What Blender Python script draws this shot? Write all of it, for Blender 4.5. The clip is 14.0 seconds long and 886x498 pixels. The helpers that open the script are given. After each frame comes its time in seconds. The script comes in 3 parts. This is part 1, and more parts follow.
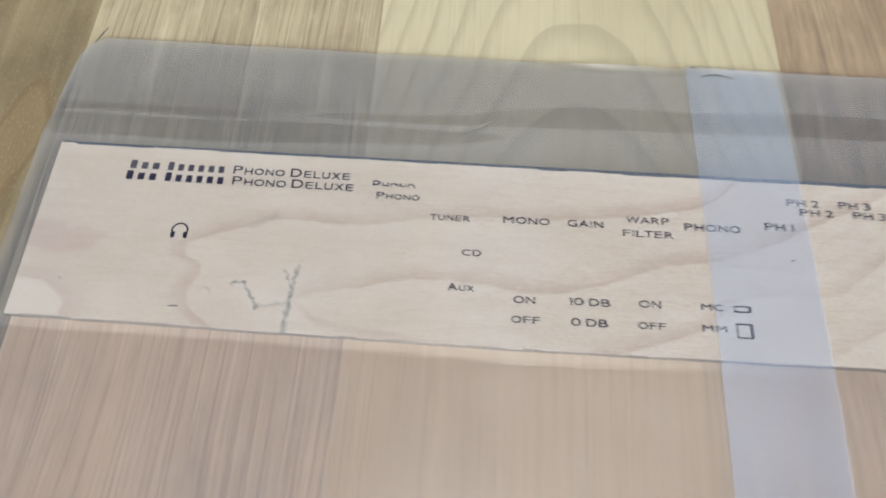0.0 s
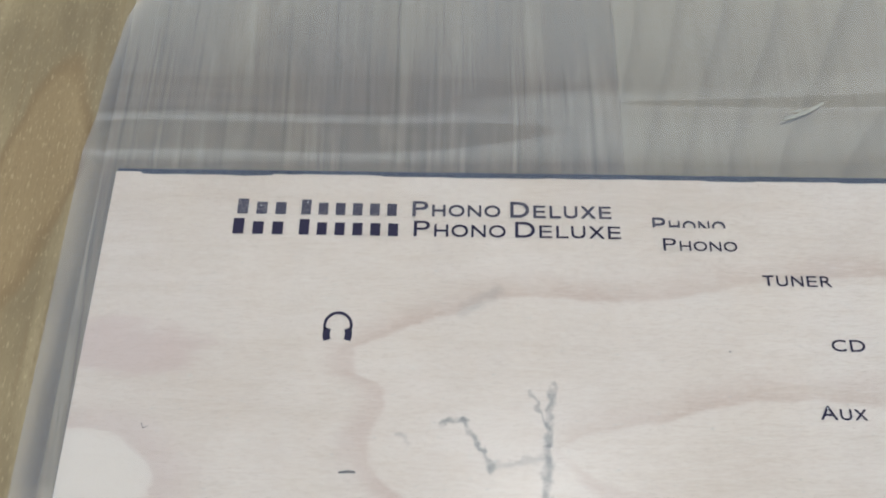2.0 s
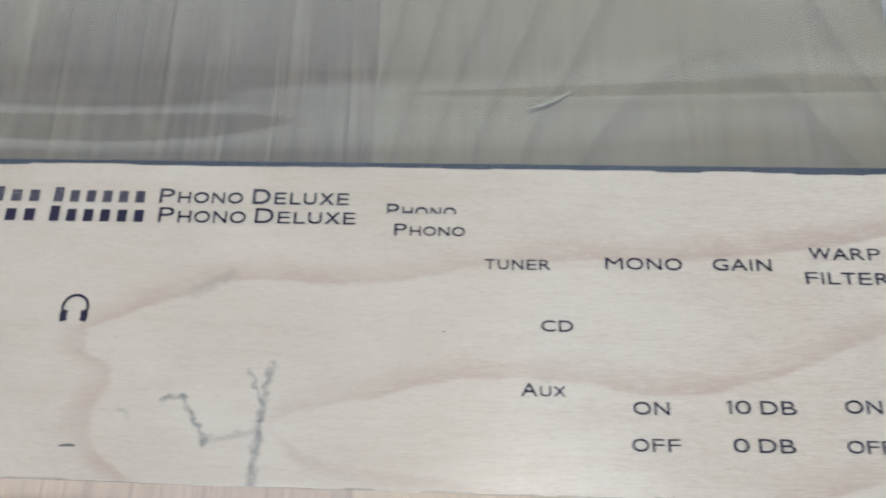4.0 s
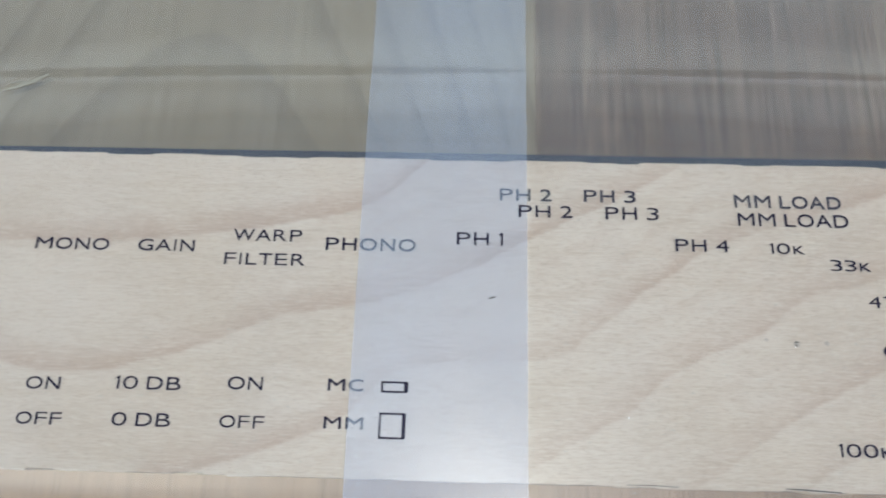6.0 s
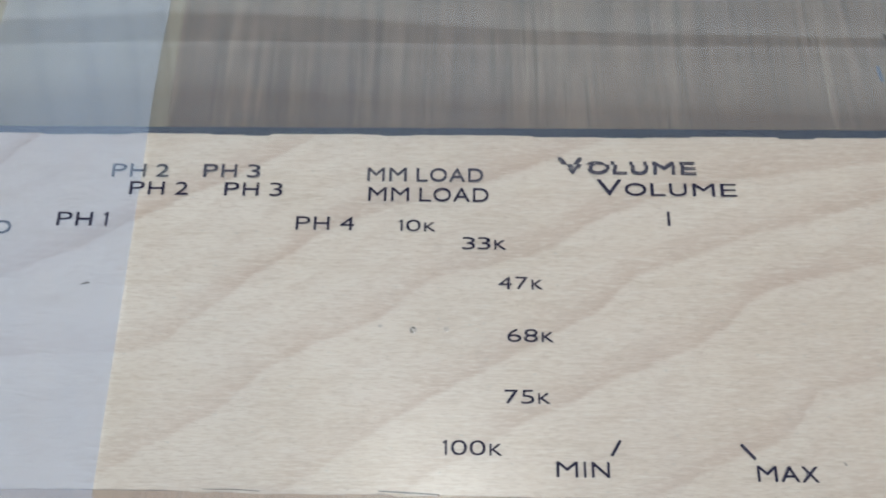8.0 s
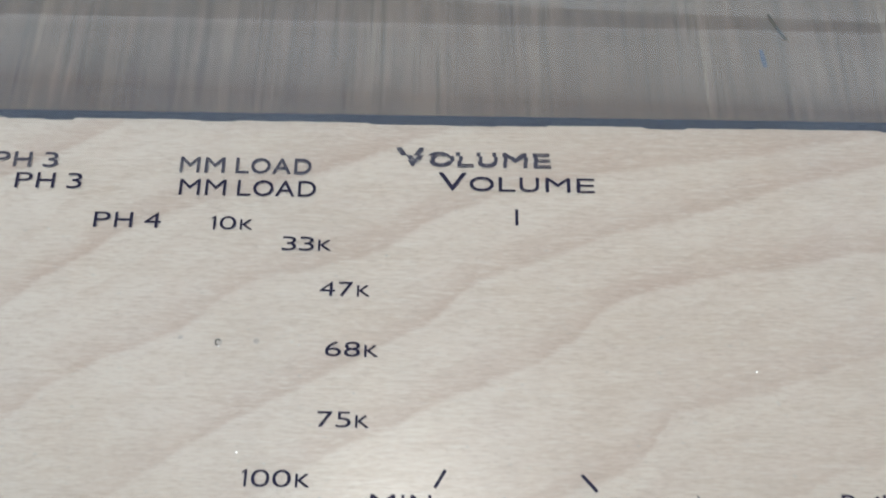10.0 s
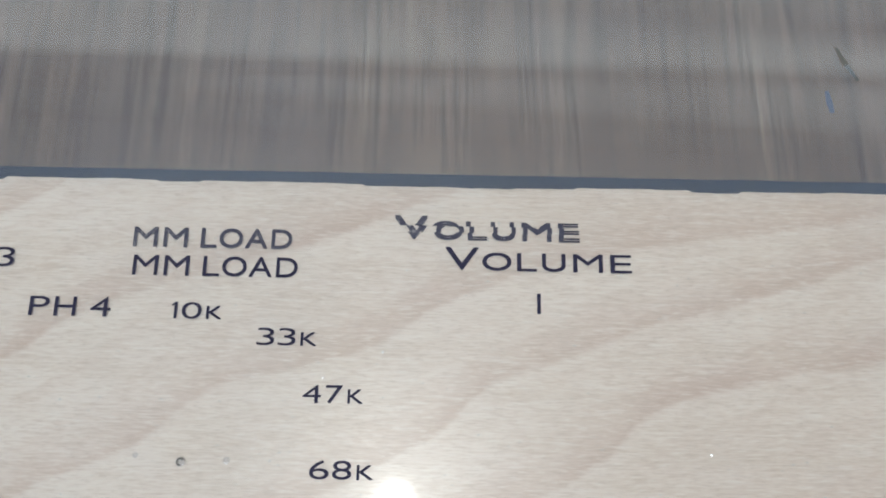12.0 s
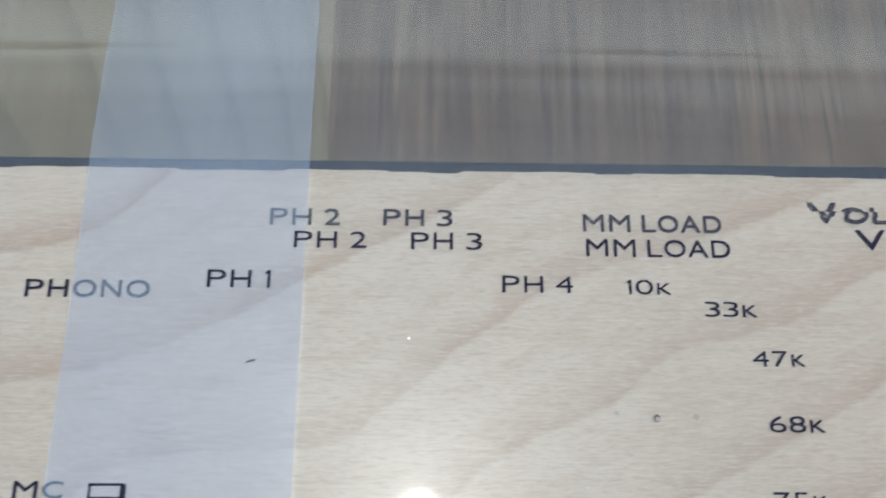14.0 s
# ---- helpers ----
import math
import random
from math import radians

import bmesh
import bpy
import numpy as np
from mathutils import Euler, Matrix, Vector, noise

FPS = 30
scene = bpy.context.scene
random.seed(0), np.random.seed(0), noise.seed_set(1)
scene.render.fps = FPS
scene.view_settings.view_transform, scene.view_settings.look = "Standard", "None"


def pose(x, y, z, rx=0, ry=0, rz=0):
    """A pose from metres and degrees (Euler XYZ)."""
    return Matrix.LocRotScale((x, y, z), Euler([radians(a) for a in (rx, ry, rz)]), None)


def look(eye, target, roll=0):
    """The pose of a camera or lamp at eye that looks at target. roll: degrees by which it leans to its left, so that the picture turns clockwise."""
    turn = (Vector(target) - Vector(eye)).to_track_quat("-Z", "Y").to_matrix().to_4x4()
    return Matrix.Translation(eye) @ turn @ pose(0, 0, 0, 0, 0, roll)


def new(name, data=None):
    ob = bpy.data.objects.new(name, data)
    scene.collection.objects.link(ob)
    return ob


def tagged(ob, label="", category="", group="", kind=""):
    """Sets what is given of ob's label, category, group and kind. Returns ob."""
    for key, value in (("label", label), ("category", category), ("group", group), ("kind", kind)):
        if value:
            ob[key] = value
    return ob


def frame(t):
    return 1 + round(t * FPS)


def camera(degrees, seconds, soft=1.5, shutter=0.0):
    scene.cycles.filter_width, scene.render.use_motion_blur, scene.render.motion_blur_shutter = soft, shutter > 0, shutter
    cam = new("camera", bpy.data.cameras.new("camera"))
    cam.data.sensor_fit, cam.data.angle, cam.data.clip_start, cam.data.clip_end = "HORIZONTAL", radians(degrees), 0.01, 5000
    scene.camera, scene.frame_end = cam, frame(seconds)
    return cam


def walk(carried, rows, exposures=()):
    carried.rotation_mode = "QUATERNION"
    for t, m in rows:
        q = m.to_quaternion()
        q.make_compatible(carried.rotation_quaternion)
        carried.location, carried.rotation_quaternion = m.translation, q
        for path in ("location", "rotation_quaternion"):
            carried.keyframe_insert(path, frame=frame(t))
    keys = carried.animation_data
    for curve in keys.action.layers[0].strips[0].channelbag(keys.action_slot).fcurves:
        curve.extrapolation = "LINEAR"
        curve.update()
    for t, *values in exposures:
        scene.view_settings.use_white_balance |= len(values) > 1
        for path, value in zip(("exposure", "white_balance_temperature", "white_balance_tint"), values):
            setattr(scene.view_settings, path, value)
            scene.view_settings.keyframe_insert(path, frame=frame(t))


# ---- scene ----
import functools

# Film plane over the panel, metres above the tabletop
ZP = 0.0032

# ---- camera and walk: seconds, x, y, height over the film, yaw, pitch, roll ----
PATH = (
    (0.0, 0.1475, -0.1709, 0.2504, 0.49, -61.77, 2.85),
    (0.5, 0.1133, -0.1380, 0.2166, 0.77, -64.22, 1.93),
    (1.0, 0.0881, -0.1142, 0.1902, 0.83, -65.26, 1.17),
    (1.5, 0.0734, -0.0890, 0.1691, 1.38, -66.52, 0.10),
    (2.0, 0.0753, -0.0826, 0.1586, 1.56, -67.66, -0.51),
    (2.2, 0.0767, -0.0786, 0.1583, 1.84, -68.13, -0.88),
    (4.3, 0.1560, -0.0843, 0.1695, 3.34, -69.23, -2.25),
    (4.5, 0.1720, -0.0813, 0.1718, 3.90, -69.71, -2.74),
    (5.0, 0.2108, -0.0789, 0.1725, 4.17, -69.99, -2.86),
    (5.5, 0.2411, -0.0822, 0.1732, 4.40, -70.49, -2.92),
    (6.0, 0.2647, -0.0806, 0.1696, 4.53, -70.96, -2.99),
    (6.5, 0.2825, -0.0756, 0.1650, 4.99, -72.03, -3.47),
    (7.0, 0.3060, -0.0759, 0.1594, 3.99, -71.77, -2.79),
    (7.5, 0.3300, -0.0749, 0.1567, 4.54, -71.45, -3.52),
    (8.0, 0.3452, -0.0778, 0.1507, 3.61, -70.77, -2.79),
    (8.5, 0.3598, -0.0803, 0.1454, 1.88, -69.74, -1.05),
    (9.0, 0.3731, -0.0832, 0.1400, 0.67, -70.00, 0.23),
    (9.2, 0.3784, -0.0839, 0.1403, 0.43, -70.35, 0.47),
    (11.3, 0.3642, -0.0416, 0.1184, -1.31, -72.71, 2.40),
    (11.5, 0.3680, -0.0415, 0.1185, -1.55, -74.29, 2.58),
    (12.0, 0.3710, -0.0431, 0.1168, -3.06, -74.25, 4.11),
    (12.5, 0.3661, -0.0419, 0.1175, -4.49, -74.31, 5.55),
    (13.0, 0.3452, -0.0475, 0.1189, -5.36, -72.61, 6.24),
    (13.5, 0.3175, -0.0513, 0.1241, -6.65, -72.06, 7.28),
    (14.0, 0.2987, -0.0523, 0.1293, -5.10, -73.50, 5.57),
)


def handheld(x, y, z, yaw, pitch, roll):
    """Yaw about the upright, pitch from level, roll about the line of sight."""
    turn = pose(0, 0, 0, 0, 0, yaw) @ pose(0, 0, 0, 90 + pitch) @ pose(0, 0, 0, 0, 0, roll)
    return Matrix.Translation((x, y, z + ZP)) @ turn


cam = camera(58.0, 14.0, soft=1.8, shutter=0.32)
walk(cam, [(r[0], handheld(*r[1:])) for r in PATH],
     exposures=((0.0, 0.55, 6480, 9), (1.0, 0.60, 6300, 8), (2.2, 0.60, 6150, 8), (4.3, 0.50, 6200, 6),
                (9.2, 0.46, 6200, 5), (11.3, 0.57, 6130, 6), (14.0, 0.42, 6050, 4)))

# ---- world, lamps ----
world = bpy.data.worlds.new("sky")
scene.world = world
world.use_nodes = True
sky = world.node_tree.nodes.new("ShaderNodeTexSky")
sky.sky_type, sky.sun_disc = "NISHITA", False
sky.sun_elevation, sky.sun_rotation = radians(62), radians(25)
background = world.node_tree.nodes["Background"]
background.inputs["Strength"].default_value = 0.15
world.node_tree.links.new(sky.outputs["Color"], background.inputs["Color"])


def area_lamp(name, eye, target, power, size, size_y, colour, shape="RECTANGLE"):
    data = bpy.data.lights.new(name, "AREA")
    data.energy, data.shape, data.size, data.size_y, data.color = power, shape, size, size_y, colour
    ob = new(name, data)
    ob.matrix_world = look(eye, target)
    return ob


# fixed overhead spot, added in place of the torch on the moving phone
LAMP = (0.30, -0.100, 1.80)
torch_stand_in = bpy.data.lights.new("torch_stand_in", "SPOT")
torch_stand_in.energy, torch_stand_in.shadow_soft_size, torch_stand_in.color = 41.5, 0.015, (1.0, 0.94, 0.86)
torch_stand_in.spot_size, torch_stand_in.spot_blend = radians(150), 0.8
new("torch_stand_in", torch_stand_in).location = LAMP
area_lamp("window_light", (0.15, -1.06, 0.66), (0.15, 0.0, 0.30), 30.0, 1.5, 0.9, (0.86, 0.94, 1.0))


# ---- node arithmetic ----
class V:
    """A value in a node tree; the usual operators make Math nodes."""

    def __init__(self, tree, socket):
        self.tree, self.socket = tree, socket

    def do(self, op, *others, clamp=False):
        n = self.tree.nodes.new("ShaderNodeMath")
        n.operation, n.use_clamp = op, clamp
        for i, v in enumerate((self, *others)):
            if isinstance(v, V):
                self.tree.links.new(v.socket, n.inputs[i])
            else:
                n.inputs[i].default_value = v
        return V(self.tree, n.outputs[0])

    def __add__(self, o): return self.do("ADD", o)
    def __sub__(self, o): return self.do("SUBTRACT", o)
    def __mul__(self, o): return self.do("MULTIPLY", o)
    def __truediv__(self, o): return self.do("DIVIDE", o)
    def absolute(self): return self.do("ABSOLUTE")
    def root(self): return self.do("SQRT")
    def fract(self): return self.do("FRACT")
    def low(self, o): return self.do("MINIMUM", o)
    def high(self, o): return self.do("MAXIMUM", o)

    def step(self, a, b, lo=0.0, hi=1.0):
        n = self.tree.nodes.new("ShaderNodeMapRange")
        n.interpolation_type = "SMOOTHSTEP"
        self.tree.links.new(self.socket, n.inputs[0])
        for i, v in enumerate((a, b, lo, hi)):
            n.inputs[1 + i].default_value = v
        return V(self.tree, n.outputs[0])


class Material:
    """A node material with a Principled shader and short ways to texture it in metres."""

    def __init__(self, name, rough=0.5, metal=0.0, specular=0.5):
        self.mat = bpy.data.materials.new(name)
        self.mat.use_nodes = True
        self.tree = self.mat.node_tree
        self.shader = self.tree.nodes["Principled BSDF"]
        self.shader.inputs["Roughness"].default_value = rough
        self.shader.inputs["Metallic"].default_value = metal
        self.shader.inputs["Specular IOR Level"].default_value = specular

    def node(self, kind):
        return self.tree.nodes.new(kind)

    def place(self):
        if not hasattr(self, "xyz"):
            geo = self.node("ShaderNodeNewGeometry")
            sep = self.node("ShaderNodeSeparateXYZ")
            self.tree.links.new(geo.outputs["Position"], sep.inputs[0])
            self.xyz = [V(self.tree, s) for s in sep.outputs]
        return self.xyz

    def grain(self, sx, sy, sz=100.0, detail=3.0, rough=0.55, shift=0.0, x=None, y=None):
        """Noise with so many features a metre each way."""
        px, py, pz = self.place()
        px, py = x or px, y or py
        join = self.node("ShaderNodeCombineXYZ")
        for i, v in enumerate((px * sx + shift, py * sy + shift * 0.37, pz * sz)):
            self.tree.links.new(v.socket, join.inputs[i])
        n = self.node("ShaderNodeTexNoise")
        n.inputs["Scale"].default_value, n.inputs["Detail"].default_value = 1.0, detail
        n.inputs["Roughness"].default_value = rough
        self.tree.links.new(join.outputs[0], n.inputs["Vector"])
        return V(self.tree, n.outputs["Fac"])

    def mix(self, fac, a, b):
        n = self.node("ShaderNodeMix")
        n.data_type = "RGBA"
        for i, v in ((0, fac), (6, a), (7, b)):
            if isinstance(v, V):
                self.tree.links.new(v.socket, n.inputs[i])
            elif isinstance(v, (int, float)):
                n.inputs[i].default_value = v
            else:
                n.inputs[i].default_value = (*v, 1.0)
        return V(self.tree, n.outputs[2])

    def curve(self, v, points):
        """A smooth curve through a few points in millimetres: metres in, metres out."""
        n = self.node("ShaderNodeFloatCurve")
        lo, hi = min(p[1] for p in points) - 1, max(p[1] for p in points) + 1
        graph = n.mapping.curves[0]
        a, b = points[0], points[-1]
        graph.points[0].location = (a[0] / 500, (a[1] - lo) / (hi - lo))
        graph.points[1].location = (b[0] / 500, (b[1] - lo) / (hi - lo))
        for px, py in points[1:-1]:
            graph.points.new(px / 500, (py - lo) / (hi - lo))
        n.mapping.extend = "HORIZONTAL"
        n.mapping.update()
        self.tree.links.new((v * 2.0).socket, n.inputs["Value"])
        return V(self.tree, n.outputs["Value"]) * ((hi - lo) / 1000) + lo / 1000

    def paint(self, colour, rough=None, bump=None, strength=0.3, depth=0.0002):
        if isinstance(colour, V):
            self.tree.links.new(colour.socket, self.shader.inputs["Base Color"])
        else:
            self.shader.inputs["Base Color"].default_value = (*colour, 1)
        if rough is not None:
            self.tree.links.new(rough.socket, self.shader.inputs["Roughness"])
        if bump is not None:
            b = self.node("ShaderNodeBump")
            b.inputs["Strength"].default_value, b.inputs["Distance"].default_value = strength, depth
            self.tree.links.new(bump.socket, b.inputs["Height"])
            self.tree.links.new(b.outputs[0], self.shader.inputs["Normal"])
        return self.mat


# ---- materials ----
def veneer_material():
    m = Material("birch_veneer", 0.55, specular=0.3)
    x, y, z = m.place()
    wob = (m.grain(20, 34, detail=2, shift=3.1) - 0.5) * 0.016 + (m.grain(70, 150, detail=3, shift=7.7) - 0.5) * 0.0035
    tremble = (m.grain(160, 420, detail=3, shift=17.7) - 0.5) * 0.0016
    patch = m.grain(16, 30, detail=2, shift=5.5).step(0.30, 0.66)
    fleck = m.grain(520, 4600, detail=3, rough=0.6, shift=2.2)
    broad = m.grain(30, 300, detail=3, shift=9.1)
    cloud = m.grain(28, 40, detail=3, shift=4.2)
    ripple = (m.grain(60, 85, detail=4, rough=0.6, shift=19.0) - 0.5) * 0.0036
    waver = ripple + tremble * 0.8
    blotch = m.grain(95, 120, detail=4, shift=29.0).step(0.34, 0.62, 0.55, 1.0)
    c = m.mix(cloud.step(0.3, 0.7), (0.79, 0.715, 0.615), (0.86, 0.80, 0.72))
    # growth lines: sharp on the lower side, fading upwards; each starts and ends at its first and last point, in millimetres
    # warmer wood to the right; the mix also darkens it for the torchlight's falloff
    c = m.mix(x.step(0.27, 0.42) * 0.40, c, (0.80, 0.685, 0.575))
    for strength, fade, points in (
        (0.62, 0.0075, ((52, -40.5), (57, -38.3), (66, -35.1), (76, -31.9), (84, -28.6), (94, -27.8), (106, -28.2), (119, -28.3), (130, -25.8), (141, -23.6), (163, -22.4),
                        (183, -21.8), (208, -19.5), (228, -15.7), (241, -12.0), (254, -2.0), (262, 4.0))),
        (0.56, 0.0080, ((95, -61.0), (98, -58.5), (107, -55.2), (120, -53.0), (131, -49.9), (142, -48.8), (161, -49.4), (180, -52.0), (197, -48.8), (211, -44.2), (227, -38.2),
                        (241, -35.3), (259, -29.8), (276, -21.5), (308, -4.3), (318, 2.0))),
        (0.46, 0.0080, ((196, -74.0), (213, -70.6), (240, -60.0), (252, -50.0), (268, -47.5), (283, -46.6), (292, -41.0), (305, -31.2), (318, -22.0), (328, -17.4), (345, -12.0), (375, -1.0), (382, 2.0))),
        (0.48, 0.0085, ((276, -72.0), (287, -65.1), (298, -58.5), (315, -46.0), (328, -40.6), (341, -31.8), (355, -28.0), (377, -17.0), (396, -10.6), (418, -7.3), (460, 0.6))),
        (0.48, 0.0080, ((309, -75.0), (315, -70.9), (333, -59.1), (350, -49.7), (370, -38.8), (380, -31.0), (395, -24.9), (417, -17.5), (460, -5.8), (482, -2.0))),
        (0.46, 0.0075, ((332, -74.0), (339, -69.6), (357, -59.7), (374, -51.4), (395, -41.6), (406, -33.0), (427, -27.9), (457, -22.8), (482, -20.0))),
        (0.32, 0.0085, ((376, -75.0), (382, -71.7), (394, -65.9), (406, -60.9), (415, -52.0), (430, -48.5), (453, -40.7), (482, -34.0))),
        (0.22, 0.0060, ((410, -76.0), (425, -69.0), (440, -61.0), (460, -56.0), (482, -51.0))),
    ):
        start, end = points[0][0] / 1000, points[-1][0] / 1000
        d = y + waver - m.curve(x, points)
        band = d.step(-0.0005, 0.0006) * d.step(0.0006, fade, 1.0, 0.0)
        edge = d.step(-0.0007, 0.0003) * d.step(0.0004, 0.0022, 1.0, 0.0)
        gate = x.step(start, start + 0.006) * x.step(end - 0.004, end, 1.0, 0.0)
        c = m.mix(band * gate * blotch * (patch * 0.45 + 0.55) * strength, c, (0.575, 0.415, 0.305))
        c = m.mix(edge * gate * (patch * 0.5 + 0.3) * strength * 0.45, c, (0.50, 0.34, 0.25))
        c = m.mix(d.step(-0.012, -0.001) * d.step(-0.001, 0.0, 1.0, 0.0) * gate * 0.22, c, (0.90, 0.845, 0.75))
    # rounded end of the upper tongue, and the faint underside of the lower one
    side = m.curve(y * -1.0, ((38, 54.5), (40.7, 55.7), (43, 55.4), (46, 58.8), (49.2, 62.4), (53.7, 61.6), (59.2, 59.4), (63.5, 60.9), (67.6, 65.4), (73, 73)))
    d = side - x + waver * 0.8
    c = m.mix(d.step(-0.0008, 0.0008) * d.step(0.0008, 0.0085, 1.0, 0.0) * y.step(-0.0405, -0.0375, 1.0, 0.0) * blotch * 0.52, c, (0.56, 0.40, 0.32))
    under = m.curve(x, ((90, -58), (98, -60.5), (105, -65.1), (118, -68.0), (132, -69.6), (160, -73)))
    d = under - y + waver
    c = m.mix(d.step(-0.0008, 0.0010) * d.step(0.0010, 0.0045, 1.0, 0.0) * x.step(0.095, 0.101) * blotch * 0.35, c, (0.58, 0.43, 0.36))
    # faint in-between rings on the longer part
    level = y + 0.0215 - (x - 0.195).high(0.0) * 0.60 + wob + tremble
    ring = (level / 0.0090 + 9.0 + (m.grain(10, 14, detail=2, shift=1.4) - 0.5) * 1.9).fract()
    c = m.mix(ring.step(0.35, 0.90) * ring.step(0.92, 1.0, 1.0, 0.0) * x.step(0.19, 0.26) * patch * 0.13, c, (0.62, 0.47, 0.37))
    c = m.mix(broad.step(0.42, 0.72) * 0.20, c, (0.66, 0.56, 0.43))
    dash = m.grain(170, 2100, detail=3, rough=0.65, shift=47.0)
    c = m.mix(dash.step(0.52, 0.70) * x.step(0.08, 0.26, 0.16, 0.34), c, (0.62, 0.52, 0.41))
    c = m.mix(dash.step(0.46, 0.32) * x.step(0.08, 0.26, 0.20, 0.45), c, (0.91, 0.87, 0.79))
    c = m.mix(fleck.step(0.50, 0.68) * x.step(0.08, 0.26, 0.30, 0.50), c, (0.60, 0.51, 0.42))
    c = m.mix(fleck.step(0.48, 0.32) * x.step(0.08, 0.26, 0.30, 0.55), c, (0.90, 0.86, 0.765))
    # pale sapwood patch in the lower corner, pink streak above it
    px, py = (x - 0.002) / 0.0155, (y + 0.0665) / 0.0092
    spot = (px * px + py * py + (m.grain(120, 160, shift=6.6) - 0.5) * 0.5).step(1.22, 0.86)
    ring_out = (px * px + py * py + (m.grain(90, 120, shift=6.1) - 0.5) * 1.2)
    c = m.mix(ring_out.step(1.0, 1.1) * ring_out.step(1.2, 3.2, 1.0, 0.0) * 0.30, c, (0.62, 0.48, 0.42))
    c = m.mix(spot * 0.55, c, (0.90, 0.86, 0.78))
    kx, ky = (x - 0.008) / 0.020, (y + 0.040) / 0.007
    c = m.mix((kx * kx + ky * ky + (m.grain(60, 220, shift=8.8) - 0.5) * 1.5).step(1.0, 0.3) * 0.35, c, (0.62, 0.45, 0.40))
    # grey-blue mineral stains, branching
    wx = x + (m.grain(420, 420, detail=3, shift=31.0) - 0.5) * 0.0035
    wy = y + (m.grain(420, 420, detail=3, shift=37.0) - 0.5) * 0.0035
    blot = m.grain(500, 500, detail=3, shift=41.0)
    for ax, ay, bx, by, w, k in ((0.0735, -0.0545, 0.0780, -0.0535, 0.0011, 0.75), (0.0780, -0.0535, 0.0838, -0.0632, 0.0012, 0.65),
                                 (0.0962, -0.0465, 0.0948, -0.0580, 0.0013, 0.60), (0.0915, -0.0475, 0.0948, -0.0545, 0.0009, 0.5),
                                 (0.0948, -0.0570, 0.0942, -0.0720, 0.0018, 0.60), (0.0840, -0.0625, 0.0945, -0.0610, 0.0016, 0.28),
                                 (0.0780, -0.0315, 0.0850, -0.0270, 0.0030, 0.22), (0.0650, -0.0565, 0.0680, -0.0585, 0.0008, 0.3)):
        dx, dy = bx - ax, by - ay
        t = (((wx - ax) * dx + (wy - ay) * dy) / (dx * dx + dy * dy)).high(0.0).low(1.0)
        ex, ey = wx - ax - t * dx, wy - ay - t * dy
        near = (ex * ex + ey * ey).root().step(w * 0.75, w * 0.1)
        c = m.mix(near * blot.step(0.30, 0.62, 0.35, 1.0) * k, c, (0.15, 0.165, 0.165))
    return m.paint(c, fleck.step(0.3, 0.7, 0.45, 0.65), fleck, 0.12, 0.00012)


def board_material(name, dark, pale, streak, warm, xc=None, apex=0.08, seed=0.0, run=12.0, bands=170.0):
    """Oiled hardwood, grain along y; with xc, flat-sawn arches about that line."""
    m = Material(name, 0.5, specular=0.35)
    x, y, z = m.place()
    drift = (m.grain(9, 4, detail=2, shift=seed) - 0.5) * 0.016
    xs = x + drift
    fine = m.grain(900, run, detail=5, rough=0.62, shift=seed + 1.0, x=xs)
    wide = m.grain(bands, run * 0.4, detail=5, rough=0.72, shift=seed + 2.0, x=xs)
    patch = m.grain(14, 5, detail=2, shift=seed + 3.0, x=xs)
    pore = m.grain(1500, 60, detail=2, rough=0.5, shift=seed + 4.0, x=xs)
    c = m.mix(patch.step(0.35, 0.65), dark, pale)
    c = m.mix(wide.step(0.52, 0.74) * streak, c, warm)
    c = m.mix(wide.step(0.46, 0.28) * streak, c, tuple(v * 0.62 for v in dark))
    c = m.mix(fine.step(0.50, 0.66) * 0.62 * streak, c, tuple(v * 0.55 for v in dark))
    c = m.mix(fine.step(0.48, 0.33) * 0.45 * streak, c, tuple(min(0.85, v * 1.3) for v in pale))
    mottle = m.grain(130, 48, detail=4, rough=0.65, shift=seed + 7.0, x=xs)
    c = m.mix(mottle.step(0.50, 0.70) * 0.34 * streak, c, tuple(v * 0.70 for v in dark))
    c = m.mix(mottle.step(0.46, 0.30) * 0.30 * streak, c, warm)
    vein = m.grain(240, 7, detail=3, rough=0.6, shift=seed + 8.0, x=xs) * m.grain(30, 30, detail=2, shift=seed + 9.0).step(0.30, 0.65, 0.80, 1.08)
    c = m.mix(vein.step(0.58, 0.73) * 0.36 * streak, c, tuple(min(0.8, v * 1.45) for v in pale))
    c = m.mix(vein.step(0.32, 0.22) * 0.55 * streak, c, (0.09, 0.055, 0.035))
    if xc is not None:
        d = xs - xc
        v = y + d * d / 0.028 + (m.grain(20, 14, detail=2, shift=seed + 5.0) - 0.5) * 0.03
        ring = (v / 0.047 + (m.grain(2, 9, detail=1, shift=seed + 6.0) - 0.5) * 1.2 + 9.0 - apex / 0.047).fract()
        arch = ring.step(0.60, 0.97) * ring.step(0.97, 1.0, 1.0, 0.0)
        c = m.mix(arch * 0.42, c, tuple(q * 0.62 for q in dark))
    c = m.mix(pore.step(0.60, 0.75) * 0.25, c, tuple(v * 0.5 for v in dark))
    return m.paint(c, fine.step(0.3, 0.7, 0.40, 0.58), fine, 0.15, 0.0001)


